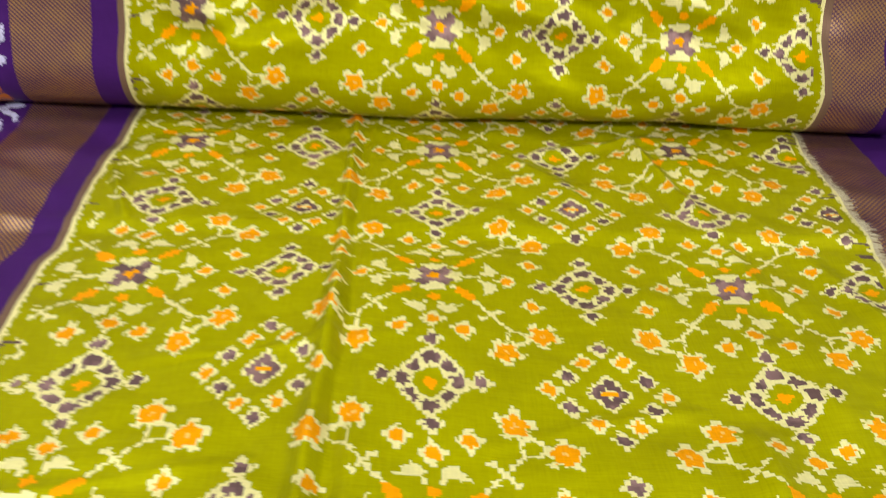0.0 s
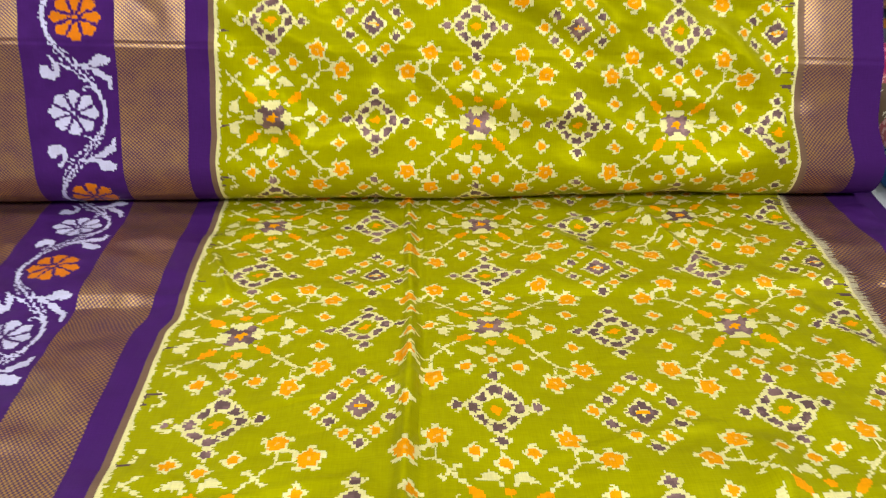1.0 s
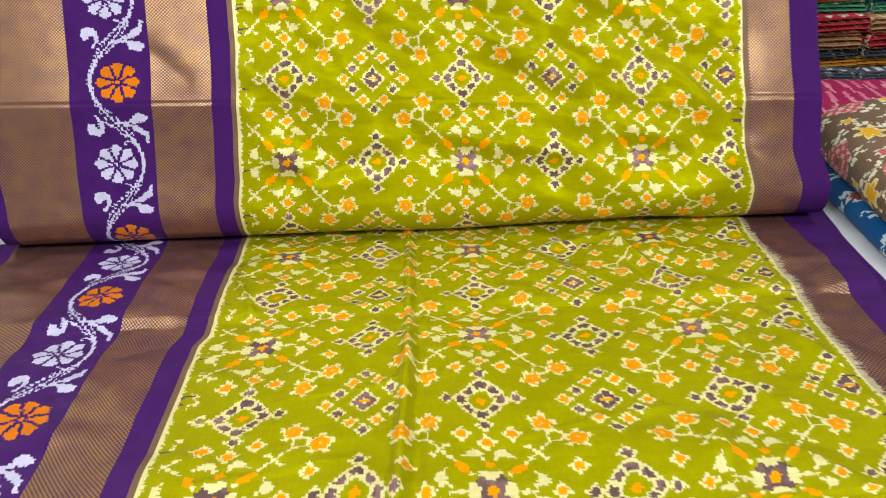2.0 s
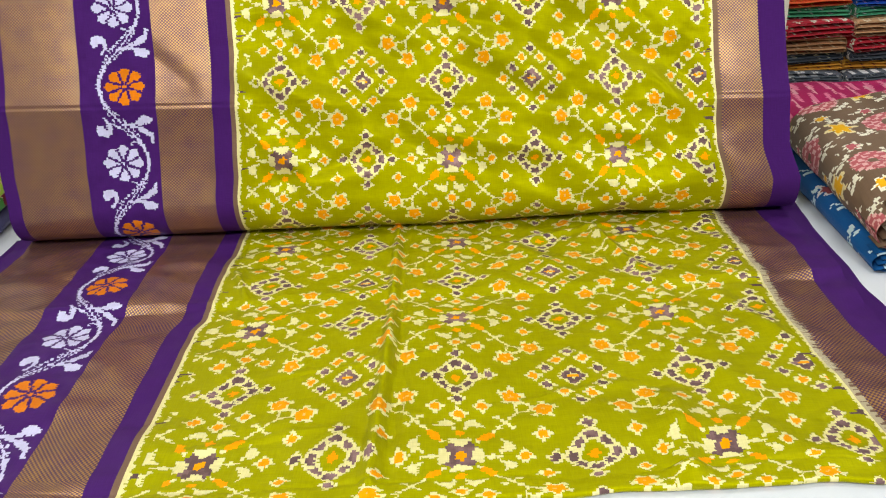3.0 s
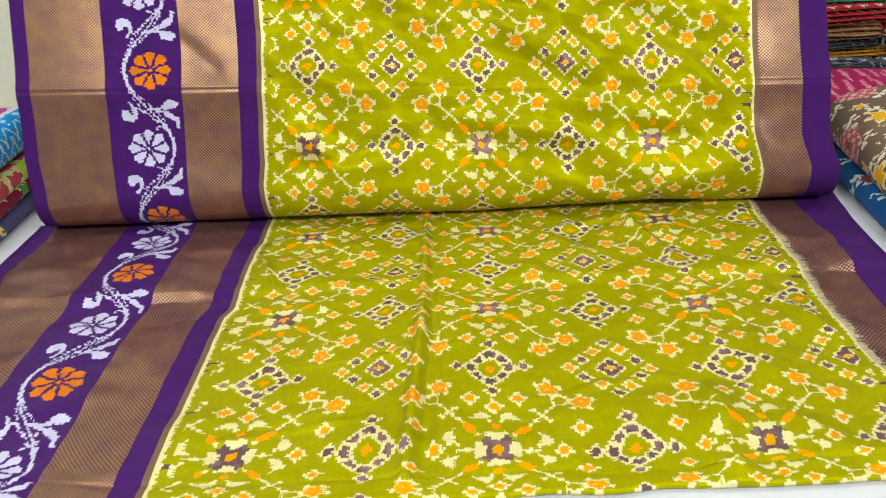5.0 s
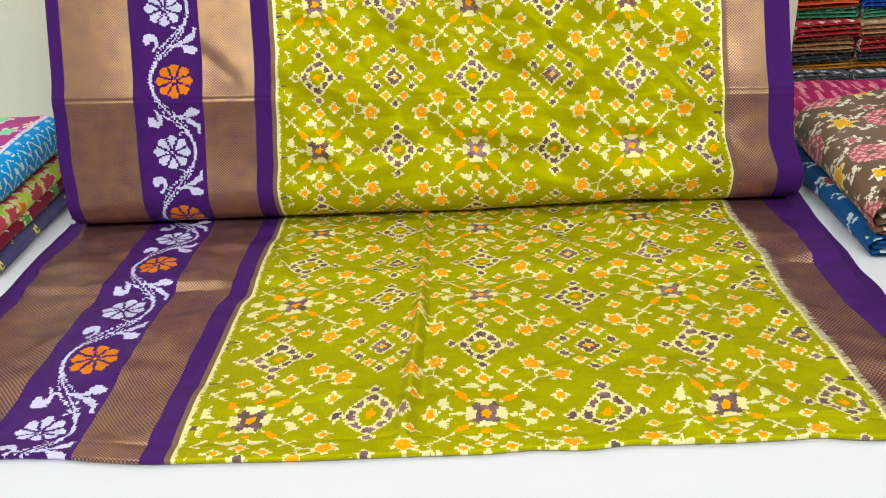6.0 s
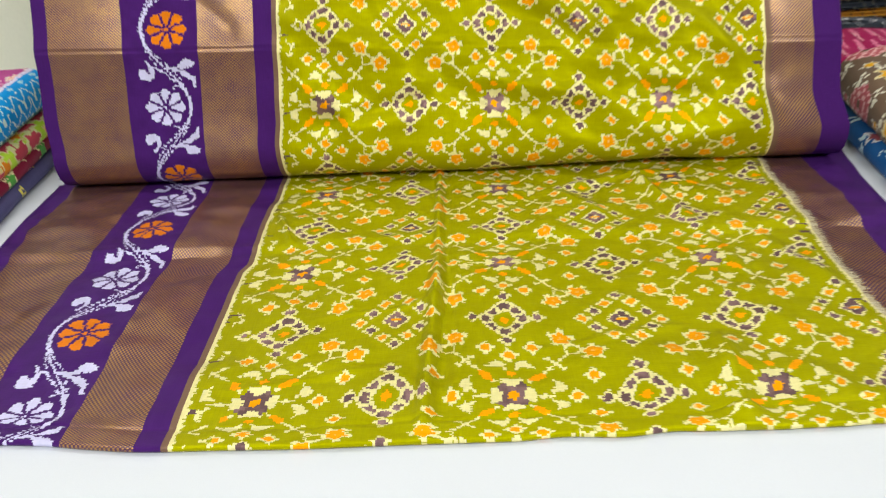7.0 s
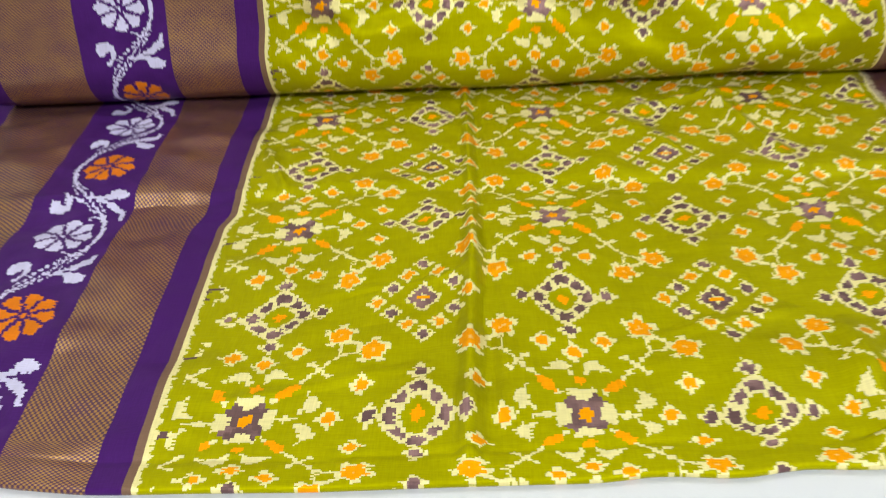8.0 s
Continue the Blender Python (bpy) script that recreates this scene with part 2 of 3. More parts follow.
    lay(img, diamond(cu, cv, 0.0138, 0.0150), BROWN)
    lay(img, diamond(cu, cv, 0.0070, 0.0048), CREAM)
    lay(img, (cv < 0.0016) & (cu < 0.0060), ORANGE)
    for pu, pv, c in ((0.0, 0.0440, BROWN), (0.0140, 0.0305, ORANGE), (0.0280, 0.0148, BROWN), (0.0412, 0.0, ORANGE)):
        spot(img, cu - pu, cv - pv, 0.0064, c)
    streak = 1 + 0.05 * soft_noise(u, v, 0.06, 78) + 0.045 * soft_noise(u * 0.06, v, 0.0035, 79)
    img *= streak[..., None]
    dark = img[..., 0] < 0.24
    img[dark] *= (1 + 0.55 * np.clip(soft_noise(u, v, 0.006, 80) + soft_noise(u, v, 0.04, 81), -0.5, 1.2))[dark][:, None]
    # patches where the orange bath missed
    missed = pale & (img[..., 0] > 0.7) & (img[..., 1] < 0.4)
    img[missed] = 0.25 * ORANGE + 0.75 * CREAM
    return img


def field_with_edges(x, u, v, left, right):
    """The green field and the resist-white line that fringes it on either side."""
    img = field_dye(u, v)
    rng = np.random.default_rng(17)
    teeth = rng.uniform(0, 1, (2, 4096)) ** 2
    pick = np.floor(v / 0.0017).astype(int) % 4096
    for side, edge, sgn in ((0, left, 1), (1, right, -1)):
        d = sgn * (x - edge)
        lay(img, (d < 0.012) & (d > 0) | (side == 0) & (d < 0.034) & (d > 0) & (img[..., 2] < 0.2), GREEN)
        lay(img, (d > 0) & (d < 0.002 + 0.019 * (teeth[side][(pick // 5 * 7 + 3) % 4096] > 0.8) * teeth[side][pick]), 0.65 * BROWN)
        lay(img, d < 0.0024 + 0.0026 * teeth[side][pick] + 0.0034 * teeth[side][(pick // 2 * 11) % 4096], CREAM)
    return img


def floral_dye(w, v):
    """A winding vine between white and orange eight-petalled flowers."""
    img = np.empty(w.shape + (3,))
    img[:] = PURPLE
    w, v = thread_jitter(w, v, 0.0019, 0.0019, 0.0012, 9)
    av = np.abs(fold(v - ROW, 2 * ROW))
    dotted = np.floor(v / 0.0022 + w / 0.0044) % 3 > 0
    slope = np.abs(np.sin(math.pi * v / ROW))
    vine = 0.0045 - 0.0325 * np.cos(math.pi * v / ROW)
    lay(img, np.abs(w - vine) < 0.0015 + 0.0012 * (1 - slope), LILAC)
    for off in (-0.0085, 0.0075):
        lay(img, (np.abs(w - vine - off * slope ** 3) < 0.0014) & (slope > 0.45) & dotted, LILAC)
    inner = line(w, av, (0.012, 0.030), (0.020, 0.035), 0.0018) | line(w, av, (0.020, 0.035), (0.006, 0.050), 0.0016) | line(w, av, (0.006, 0.050), (-0.012, 0.064), 0.0016)
    lay(img, inner & dotted, LILAC)
    hook = blob(w + 0.0245, av - 0.0480, 0.0105, 0.0062) | blob(w + 0.0300, av - 0.0525, 0.0058, 0.0072) | line(w, av, (-0.0165, 0.050), (-0.0155, 0.060), 0.0034) | line(w, av, (-0.0155, 0.060), (-0.0225, 0.070), 0.0018)
    upper = line(w, av, (0.006, 0.0615), (0.030, 0.0610), 0.0018) | blob(w - 0.0360, av - 0.0680, 0.0105, 0.0066) | line(w, av, (0.026, 0.063), (0.034, 0.067), 0.0034)
    lower = line(w, av, (0.014, 0.0585), (0.032, 0.0530), 0.0020) | line(w, av, (0.030, 0.0530), (0.0425, 0.0445), 0.0042) | line(w, av, (0.0425, 0.0445), (0.0455, 0.0330), 0.0024)
    lay(img, hook | upper | lower, LILAC)
    for centre, colour, shift in ((ROW, LILAC, 0.000), (0.0, RUST, 0.009)):
        fv, fw = fold(v - centre, 2 * ROW), w - shift
        ang, rad = np.arctan2(fv, fw), np.hypot(fw, fv)
        petal = (rad < 0.0290 * (0.80 + 0.20 * np.abs(np.cos(4 * ang)))) & ~(rad * np.abs(np.sin(fold(ang - math.pi / 8, math.pi / 4))) < 0.0019) & (rad > 0.0050)
        lay(img, petal | (rad < 0.0028), colour)
    worn = 1 + 0.10 * soft_noise(w, v, 0.012, 85)
    img *= worn[..., None]
    return img


# ---- the saree's shape ----
LEFT, RIGHT = -0.674, 0.507


def profile():
    """Side view of the spread cloth: tucked under at the front, flat, doubled back, then rising over a soft roll. Rows of y, z, place along the cloth, zone."""
    step = 0.0013
    rows = []

    def run(y0, z0, y1, z1, zone, st=step):
        n = max(2, int(math.hypot(y1 - y0, z1 - z0) / st))
        for i in range(n):
            rows.append((y0 + (y1 - y0) * i / n, z0 + (z1 - z0) * i / n, zone))

    def turn(cy, cz, r, a0, a1, zone, st=step):
        n = max(5, int(abs(a1 - a0) * r / st))
        for i in range(n):
            a = a0 + (a1 - a0) * i / n
            rows.append((cy + r * math.cos(a), cz + r * math.sin(a), zone))

    run(-0.110, 0.001, -0.171, 0.001, 0, 0.004)
    turn(-0.171, 0.0045, 0.0035, -math.pi / 2, -math.pi * 1.5, 0, 0.0009)
    run(-0.171, 0.008, 0.425, 0.008, 1)
    turn(0.425, 0.0095, 0.0015, -math.pi / 2, math.pi / 2, 2, 0.002)
    run(0.425, 0.011, 0.396, 0.011, 2, 0.004)
    lean = math.atan(0.42)
    turn(0.3897, 0.056, 0.045, -math.pi / 2, -math.pi - lean, 3)
    y0, z0 = 0.3897 - 0.045 * math.cos(lean), 0.056 + 0.045 * math.sin(lean)
    run(y0, z0, y0 + 0.42 * (0.46 - z0), 0.46, 4)
    y1 = y0 + 0.42 * (0.46 - z0)
    run(y1, 0.46, y1 + 0.05, 0.60, 4, 0.008)
    turn(y1 + 0.08, 0.60, 0.03, math.pi, 0, 5, 0.008)
    run(y1 + 0.11, 0.60, y1 + 0.11, 0.30, 5, 0.012)
    return np.array(rows)


RIDGES = [  # x0, y0, x1, y1, height, width
    (-0.083, -0.15, -0.076, 0.10, 0.0085, 0.0085), (-0.076, 0.06, -0.080, 0.42, 0.0052, 0.0055), (-0.066, -0.15, -0.060, 0.12, -0.0030, 0.0080), (-0.064, 0.08, -0.069, 0.42, -0.0022, 0.0050),
    (0.205, 0.33, 0.250, 0.20, 0.0070, 0.0090), (0.250, 0.22, 0.300, 0.05, 0.0028, 0.0110), (0.330, 0.16, 0.390, 0.02, 0.0040, 0.0120),
    (0.105, 0.30, 0.235, 0.34, 0.0040, 0.0080), (-0.300, 0.25, -0.270, 0.18, 0.0040, 0.0050), (0.08, 0.29, 0.15, 0.21, 0.003, 0.009),
    (0.215, -0.17, 0.225, -0.05, 0.0075, 0.0160), (-0.66, -0.151, 0.50, -0.148, -0.0010, 0.0030), (-0.20, 0.02, -0.02, 0.05, 0.0016, 0.0060),
    (0.02, -0.06, 0.20, -0.02, 0.0018, 0.0070), (-0.28, -0.10, -0.12, -0.07, 0.0014, 0.0060),
]
HANG_RIDGES = [  # x0, z0, x1, z1, height, width
    (0.20, 0.030, 0.36, 0.080, 0.014, 0.016), (0.10, 0.090, 0.24, 0.032, -0.010, 0.014), (-0.10, 0.18, 0.02, 0.07, -0.007, 0.016),
    (-0.26, 0.15, -0.16, 0.05, 0.007, 0.016), (0.02, 0.28, 0.16, 0.20, 0.009, 0.020), (0.30, 0.22, 0.40, 0.07, 0.008, 0.016), (-0.20, 0.30, -0.05, 0.24, -0.005, 0.020),
    (-0.06, 0.33, 0.10, 0.27, -0.010, 0.018), (0.14, 0.17, 0.30, 0.13, 0.008, 0.014), (-0.30, 0.24, -0.14, 0.19, 0.008, 0.016), (-0.02, 0.15, 0.14, 0.12, 0.007, 0.013),
    (0.22, 0.27, 0.37, 0.19, -0.009, 0.017), (-0.24, 0.10, -0.08, 0.13, -0.006, 0.013), (0.05, 0.23, 0.22, 0.15, -0.006, 0.015), (-0.44, 0.29, -0.36, 0.22, -0.002, 0.014),
]


def ridge_sum(x, y, ridges):
    total = np.zeros_like(x)
    for x0, y0, x1, y1, h, w in ridges:
        lx, ly = x1 - x0, y1 - y0
        n2 = lx * lx + ly * ly
        s = ((x - x0) * lx + (y - y0) * ly) / n2
        d = ((x - x0) * ly - (y - y0) * lx) / math.sqrt(n2)
        ends = ease((s + 0.15) / 0.3) * ease((1.15 - s) / 0.3)
        total += 1.25 * h * np.exp(-(d / w) ** 2) * ends
    return total


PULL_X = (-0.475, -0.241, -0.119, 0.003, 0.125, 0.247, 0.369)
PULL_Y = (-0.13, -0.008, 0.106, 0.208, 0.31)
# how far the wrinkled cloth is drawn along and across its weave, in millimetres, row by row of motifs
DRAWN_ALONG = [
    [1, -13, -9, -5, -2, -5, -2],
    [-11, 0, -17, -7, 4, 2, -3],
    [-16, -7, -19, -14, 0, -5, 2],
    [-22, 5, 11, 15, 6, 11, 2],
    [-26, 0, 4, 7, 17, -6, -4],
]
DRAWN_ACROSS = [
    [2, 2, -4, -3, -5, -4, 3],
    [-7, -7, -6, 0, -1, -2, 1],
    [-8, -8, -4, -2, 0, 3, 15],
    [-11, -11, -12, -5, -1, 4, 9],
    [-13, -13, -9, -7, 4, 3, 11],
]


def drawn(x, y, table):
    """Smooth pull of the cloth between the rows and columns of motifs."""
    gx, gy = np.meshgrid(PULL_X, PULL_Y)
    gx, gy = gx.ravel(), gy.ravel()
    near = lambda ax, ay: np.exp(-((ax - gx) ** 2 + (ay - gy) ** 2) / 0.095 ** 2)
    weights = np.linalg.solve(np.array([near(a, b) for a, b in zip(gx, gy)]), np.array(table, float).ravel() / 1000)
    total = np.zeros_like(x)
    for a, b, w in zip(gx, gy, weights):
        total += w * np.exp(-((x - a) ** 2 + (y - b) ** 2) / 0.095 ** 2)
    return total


PROFILE = profile()


def drape(xs):
    """Places and cloth coordinates for the columns xs of the spread saree."""
    y0, z0, zone = PROFILE[:, 0], PROFILE[:, 1], PROFILE[:, 2]
    arc = np.concatenate([[0], np.cumsum(np.hypot(np.diff(y0), np.diff(z0)))])
    X = np.repeat(xs[None, :], len(y0), 0)
    Y, Z, ZONE, ARC = (np.repeat(a[:, None], len(xs), 1) for a in (y0, z0, zone, arc))
    flat, hang = ZONE <= 1, ZONE >= 3
    # place along the cloth
    vflat = -0.3293 * Y ** 3 + 0.4267 * Y ** 2 + 1.0383 * Y + 0.0073
    base = arc[np.argmax(zone == 4)]
    zb = z0[np.argmax(zone == 4)]
    vhang = ROW - 0.005 + ((zb - 0.112 + 0.033 * X) * 1.07 + (ARC - base)) * 1.095
    V = np.where(hang, vhang, np.where(flat, vflat, 0.50))
    U = X - 0.003
    # flat cloth: creases from folding, ridges, small waves
    crease = 0.0062 * ease((Y - 0.161 - 0.004 * soft_noise(X, Y, 0.2, 3)) / 0.020) * ease((0.36 - Y) / 0.14)
    wave = ridge_sum(X, Y, RIDGES) + crease + 0.0034 * soft_noise(X, Y, 0.075, 11) + 0.0030 * soft_noise(X + 0.5 * Y, Y - 0.5 * X, 0.040, 13) + 0.0013 * soft_noise(X * 0.7 + 0.4 * Y, Y, 0.022, 12)
    wave = np.where(Y < -0.15, wave * ease((Y + 0.172) / 0.035) + 0.9 * np.clip(ridge_sum(X, Y, RIDGES), 0, 1), wave)
    wave = np.where(Z < 0.0045, 0.0, wave)
    Z = Z + np.where(flat, np.maximum(wave, -0.0022), 0)
    edge = 0.004 * soft_noise(X * 0, Y, 0.09, 21) + 0.002 * soft_noise(X * 0, Y, 0.03, 22)
    X = X + np.where(flat, edge * (ease((X - 0.40) / 0.1) - ease((-0.56 - X) / 0.1)), 0)
    drawn_in = 0.990 - (0.008 + 0.025 * ease((X + 0.25) / 0.5)) * ease((Y + 0.13) / 0.25)
    X = X * np.where(flat, drawn_in, np.where(hang, 0.964, 1.0))
    X = X + np.where(flat, 0.009 * ease((0.15 - Y) / 0.3) * ease((X - 0.30) / 0.1), 0)
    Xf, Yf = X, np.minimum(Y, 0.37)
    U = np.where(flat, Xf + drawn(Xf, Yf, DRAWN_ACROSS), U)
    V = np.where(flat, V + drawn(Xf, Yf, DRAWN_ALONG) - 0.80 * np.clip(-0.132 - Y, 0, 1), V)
    out = ease((-0.25 - X) / 0.06) * (1 - 0.5 * ease((-0.36 - X) / 0.08))
    X = X - np.where(flat, 0.009 * out * ease((0.150 - Y) / 0.03), 0) + np.where(flat, 0.006 * ease((X - 0.36) / 0.05) * np.exp(-((Y - 0.18) / 0.07) ** 2), 0)
    Y = Y + np.where(flat & (Y < -0.10), (0.0035 * soft_noise(X, Y * 0, 0.16, 31) + 0.0030 * soft_noise(X, Y * 0, 0.05, 32) + 0.012 * ease((-0.33 - X) / 0.15) - 0.009 * ease((X - 0.31) / 0.07)) * ease((-0.10 - Y) / 0.06), 0)
    # hanging cloth: skew of the roll, a fold line, broad billows
    up = np.clip(ARC - base, 0, 1)
    Y = Y - np.where(ZONE >= 2, 0.004, 0) + np.where(ZONE >= 2, -0.024 * (X + 0.05), 0) * np.where(ZONE >= 4, ease((0.25 - up) / 0.25), 1)
    along = up + zb - 0.105 + 0.036 * X
    c = (along - 0.096) / 0.020
    fold_line = 0.0115 * np.where(c > 0, np.exp(-c * 0.55), np.exp(c * 0.55)) - 0.0020 * np.exp(-(c * 7) ** 2)
    slack = ease((X + 0.36) / 0.1) * ease((0.42 - X) / 0.06)
    bill = fold_line * (1 - 0.55 * slack) + ridge_sum(X, Z, HANG_RIDGES) + (0.3 + 0.7 * slack) * 0.0085 * soft_noise(X, Z, 0.14, 41) + slack * (0.0085 * soft_noise(X + 0.6 * Z, Z * 1.3, 0.060, 42) + 0.0016 * soft_noise(X + 0.5 * Z, Z * 1.6, 0.022, 43))
    bill = bill * np.where(ZONE >= 4, 0.35 + 0.65 * ease(up / 0.06), 0.35) * (ZONE >= 3) * np.where(ZONE >= 5, 0.0, 1.0)
    Y, Z = Y - 0.935 * bill, Z + 0.355 * bill * ease(up / 0.06)
    X = X - np.where(ZONE >= 4, 0.006 * ease((-0.40 - X) / 0.3), 0) * ease(up / 0.06) + np.where(ZONE >= 4, 0.009 * ease((-0.1 - X) / 0.2), 0) * ease(up / 0.2) - np.where(ZONE >= 4, 0.014 * ease((X - 0.1) / 0.4), 0) * ease((up + 0.01) / 0.06) + np.where(ZONE >= 4, 0.005 * ease((0.15 - X) / 0.3) * ease((X + 0.42) / 0.15), 0) * ease(up / 0.04)
    X = X + np.where(hang, 0.009 * ease((-0.50 - X) / 0.14), 0)
    lift = 0.005 * np.exp(-((X - 0.24) / 0.06) ** 2)
    Z = Z + np.where(ZONE == 3, lift, 0) + np.where(ZONE == 4, lift * ease((0.08 - up) / 0.08), 0)
    return np.stack([X, Y, Z], -1), U, V


def spread_saree():
    saree = tagged(new("saree"), "lime green ikat silk saree with purple-gold borders on white sheet", "saree")
    step = 0.0013
    bands = [
        ("selvedge_band", LEFT, -0.653, "plain purple silk edge"), ("zari_band", -0.653, -0.537, "gold brocade band"),
        ("floral_band", -0.537, -0.428, "purple band with a white and orange flower vine"), ("zari_band", -0.428, -0.348, "gold brocade band"),
        ("purple_stripe", -0.348, -0.3215, "plain purple silk stripe"), ("seam_strip", -0.3215, -0.3145, "narrow brown strip"),
        ("field", -0.3145, 0.4015, "lime green ikat field with flowers, medallions and diamonds"),
        ("seam_strip", 0.4015, 0.4095, "pale fringed brown strip"), ("zari_band", 0.4095, 0.4680, "gold brocade band"),
        ("selvedge_band", 0.4680, RIGHT, "plain purple silk edge"),
    ]
    for name, x0, x1, label in bands:
        n = max(3, int((x1 - x0) / (step if name in ("field", "floral_band", "seam_strip") else 3 * step)) + 1)
        xs = np.linspace(x0, x1, n)
        pts, U, V = drape(xs)
        X = np.repeat(xs[None, :], len(PROFILE), 0)
        dye = np.empty(U.shape + (3,))
        material = SATIN
        if name == "field":
            dye = field_with_edges(X, U, V, x0, x1)
            material = SILK
        elif name == "floral_band":
            dye = floral_dye(X + 0.4825, V)
        elif name == "zari_band":
            material = ZARI
        elif name == "seam_strip":
            rng = np.random.default_rng(int(1000 + x0 * 100))
            t = rng.uniform(0, 1, 4096)[np.floor(V / 0.0018).astype(int) % 4096]
            dye[:] = np.array((0.20, 0.12, 0.08))
            if x0 > 0:
                lay(dye, ((X - x0) < 0.012 * t) & (PROFILE[:, 2:3] <= 1), np.array((0.50, 0.42, 0.27)))
            material = SILK
        else:
            dye[:] = PURPLE
        grid_part(name, pts, material, saree, None if name == "zari_band" else dye, np.stack([U, V], -1), label)
    # loose weft threads along the narrow border
    edge_pts, _, _ = drape(np.array([0.3990, 0.4050, 0.4120, 0.4190]))
    bm = bmesh.new()
    rng = random.Random(5)
    flat_rows = [i for i in range(len(PROFILE)) if PROFILE[i, 2] == 1 and -0.02 < PROFILE[i, 0] < 0.36]
    for i in flat_rows:
        if rng.random() < 0.45:
            continue
        reach, side = rng.choice((2, 2, 2, 3, 3)), rng.uniform(-0.004, 0.004)
        verts = []
        for k in range(reach):
            p = edge_pts[i, k]
            lift = 0.0008 + 0.0011 * k / 3
            half = 0.00030 * (1 - 0.6 * k / 3)
            y = p[1] + side * k / 3
            verts.append((bm.verts.new((p[0], y - half, p[2] + lift)), bm.verts.new((p[0], y + half, p[2] + lift))))
        for (a, b), (c, d) in zip(verts, verts[1:]):
            bm.faces.new((a, b, d, c))
    part("fringe", bm, THREAD, saree, "loose cream threads along the seam")
    # the doubled layer beneath, peeping out along the sides
    xs = np.linspace(LEFT - 0.004, RIGHT + 0.003, 60)
    ys = np.linspace(-0.152, 0.41, 90)
    X, Y = np.meshgrid(xs, ys)
    Xs = X + 0.005 * soft_noise(X * 0, Y, 0.05, 51) * (np.abs(X + 0.08) > 0.5)
    dye = np.empty(X.shape + (3,))
    dye[:] = PURPLE * 0.9
    grid_part("under_layer", np.stack([Xs, Y, 0.0022 + 0 * X], -1), SATIN, saree, dye, np.stack([X, Y], -1), "purple lower layer of the doubled cloth")
    return saree


# ---- the room ----
def structure(name, bm, material, label):
    return tagged(part(name, bm, material), label, name.split("_")[0], kind="structure")


FLOOR = -0.45
structure("floor", box(-2.6, 2.6, -2.8, 1.45, FLOOR - 0.05, FLOOR), FLOOR_TILE, "pale tiled shop floor")
structure("wall_north", box(-2.6, 0.652, 0.86, 1.55, FLOOR, CEILING), WALL_PAINT, "cream painted wall behind the piled cloth")
structure("wall_alcove", box(0.652, 2.6, 1.25, 1.55, FLOOR, CEILING), WALL_PAINT, "cream painted back of the shelf alcove")
# south wall is out of view; its dark colour holds back front fill
structure("wall_south", box(-2.6, 2.6, -2.9, -2.8, FLOOR, CEILING), FILL_CUT_PAINT, "unseen wall facing the counter, darkened to cut fill light")
structure("wall_west", box(-2.7, -2.6, -2.8, 1.45, FLOOR, CEILING), WALL_PAINT, "cream painted wall")
structure("wall_east", box(2.6, 2.7, -2.8, 1.45, FLOOR, CEILING), WALL_PAINT, "cream painted wall")
structure("ceiling", box(-2.7, 2.7, -2.9, 1.55, CEILING, CEILING + 0.08), CEILING_PAINT, "white painted ceiling")

# housings for all four lamps, the added rear pair included
for px, py, watts in PANELS:
    panel = tagged(new("assumed_ceiling_light"), "assumed square white led panel in the ceiling, out of view", "ceiling light", "ceiling lights")
    part("frame", box(px - 0.31, px + 0.31, py - 0.31, py + 0.31, CEILING - 0.015, CEILING - 0.002, 0.002), WHITE_LAMINATE, panel)
    part("diffuser", box(px - 0.29, px + 0.29, py - 0.29, py + 0.29, CEILING - 0.022, CEILING - 0.0155), GLOW, panel)


def display_table():
    """A broad low counter under a white sheet."""
    table = tagged(new("display_table"), "broad low display counter covered with a white cotton sheet", "table")
    part("base", box(-1.5, 1.5, -0.70, 0.85, FLOOR, -0.03, 0.004), WHITE_LAMINATE, table)
    xs, ys = np.linspace(-1.55, 1.55, 220), np.linspace(-0.75, 0.855, 130)
    X, Y = np.meshgrid(xs, ys)
    Z = 0.0008 * soft_noise(X, Y, 0.16, 61) + 0.0005 * soft_noise(X, Y, 0.05, 62) - 0.0012
    drop = ease((np.abs(X) - 1.49) / 0.05) + ease((-0.69 - Y) / 0.05)
    grid_part("sheet", np.stack([X, Y, Z - 0.05 * np.clip(drop, 0, 1)], -1), SHEET, table, None, np.stack([X, Y], -1), "white cotton sheet")
    part("back_ledge", box(0.655, 1.5, 0.856, 1.245, FLOOR, -0.002, 0.001), WHITE_LAMINATE, table)
    return table


display_table()
spread_saree()


# ---- folded cloth in piles ----
def rounded_section(w, h, r, n):
    """Points round a soft-edged oblong, with the distance round it."""
    r = min(r, h * 0.499, w * 0.499)
    pts = []
    for cx, cz, a0 in ((w / 2 - r, h / 2 - r, 0), (-w / 2 + r, h / 2 - r, 90), (-w / 2 + r, -h / 2 + r, 180), (w / 2 - r, -h / 2 + r, 270)):
        for i in range(7):
            a = radians(a0 + 15 * i)
            pts.append((cx + r * math.cos(a), cz + r * math.sin(a)))
    pts = np.array(pts + pts[:1])
    d = np.concatenate([[0], np.cumsum(np.hypot(*np.diff(pts, axis=0).T))])
    s = np.linspace(0, d[-1], n, endpoint=False)
    return np.stack([np.interp(s, d, pts[:, 0]), np.interp(s, d, pts[:, 1])], -1), s


def vivid(dye, gain):
    """A stronger dye bath, held below the brightness of white cloth."""
    return dye * np.minimum(gain, 0.88 / dye.max(-1))[..., None]


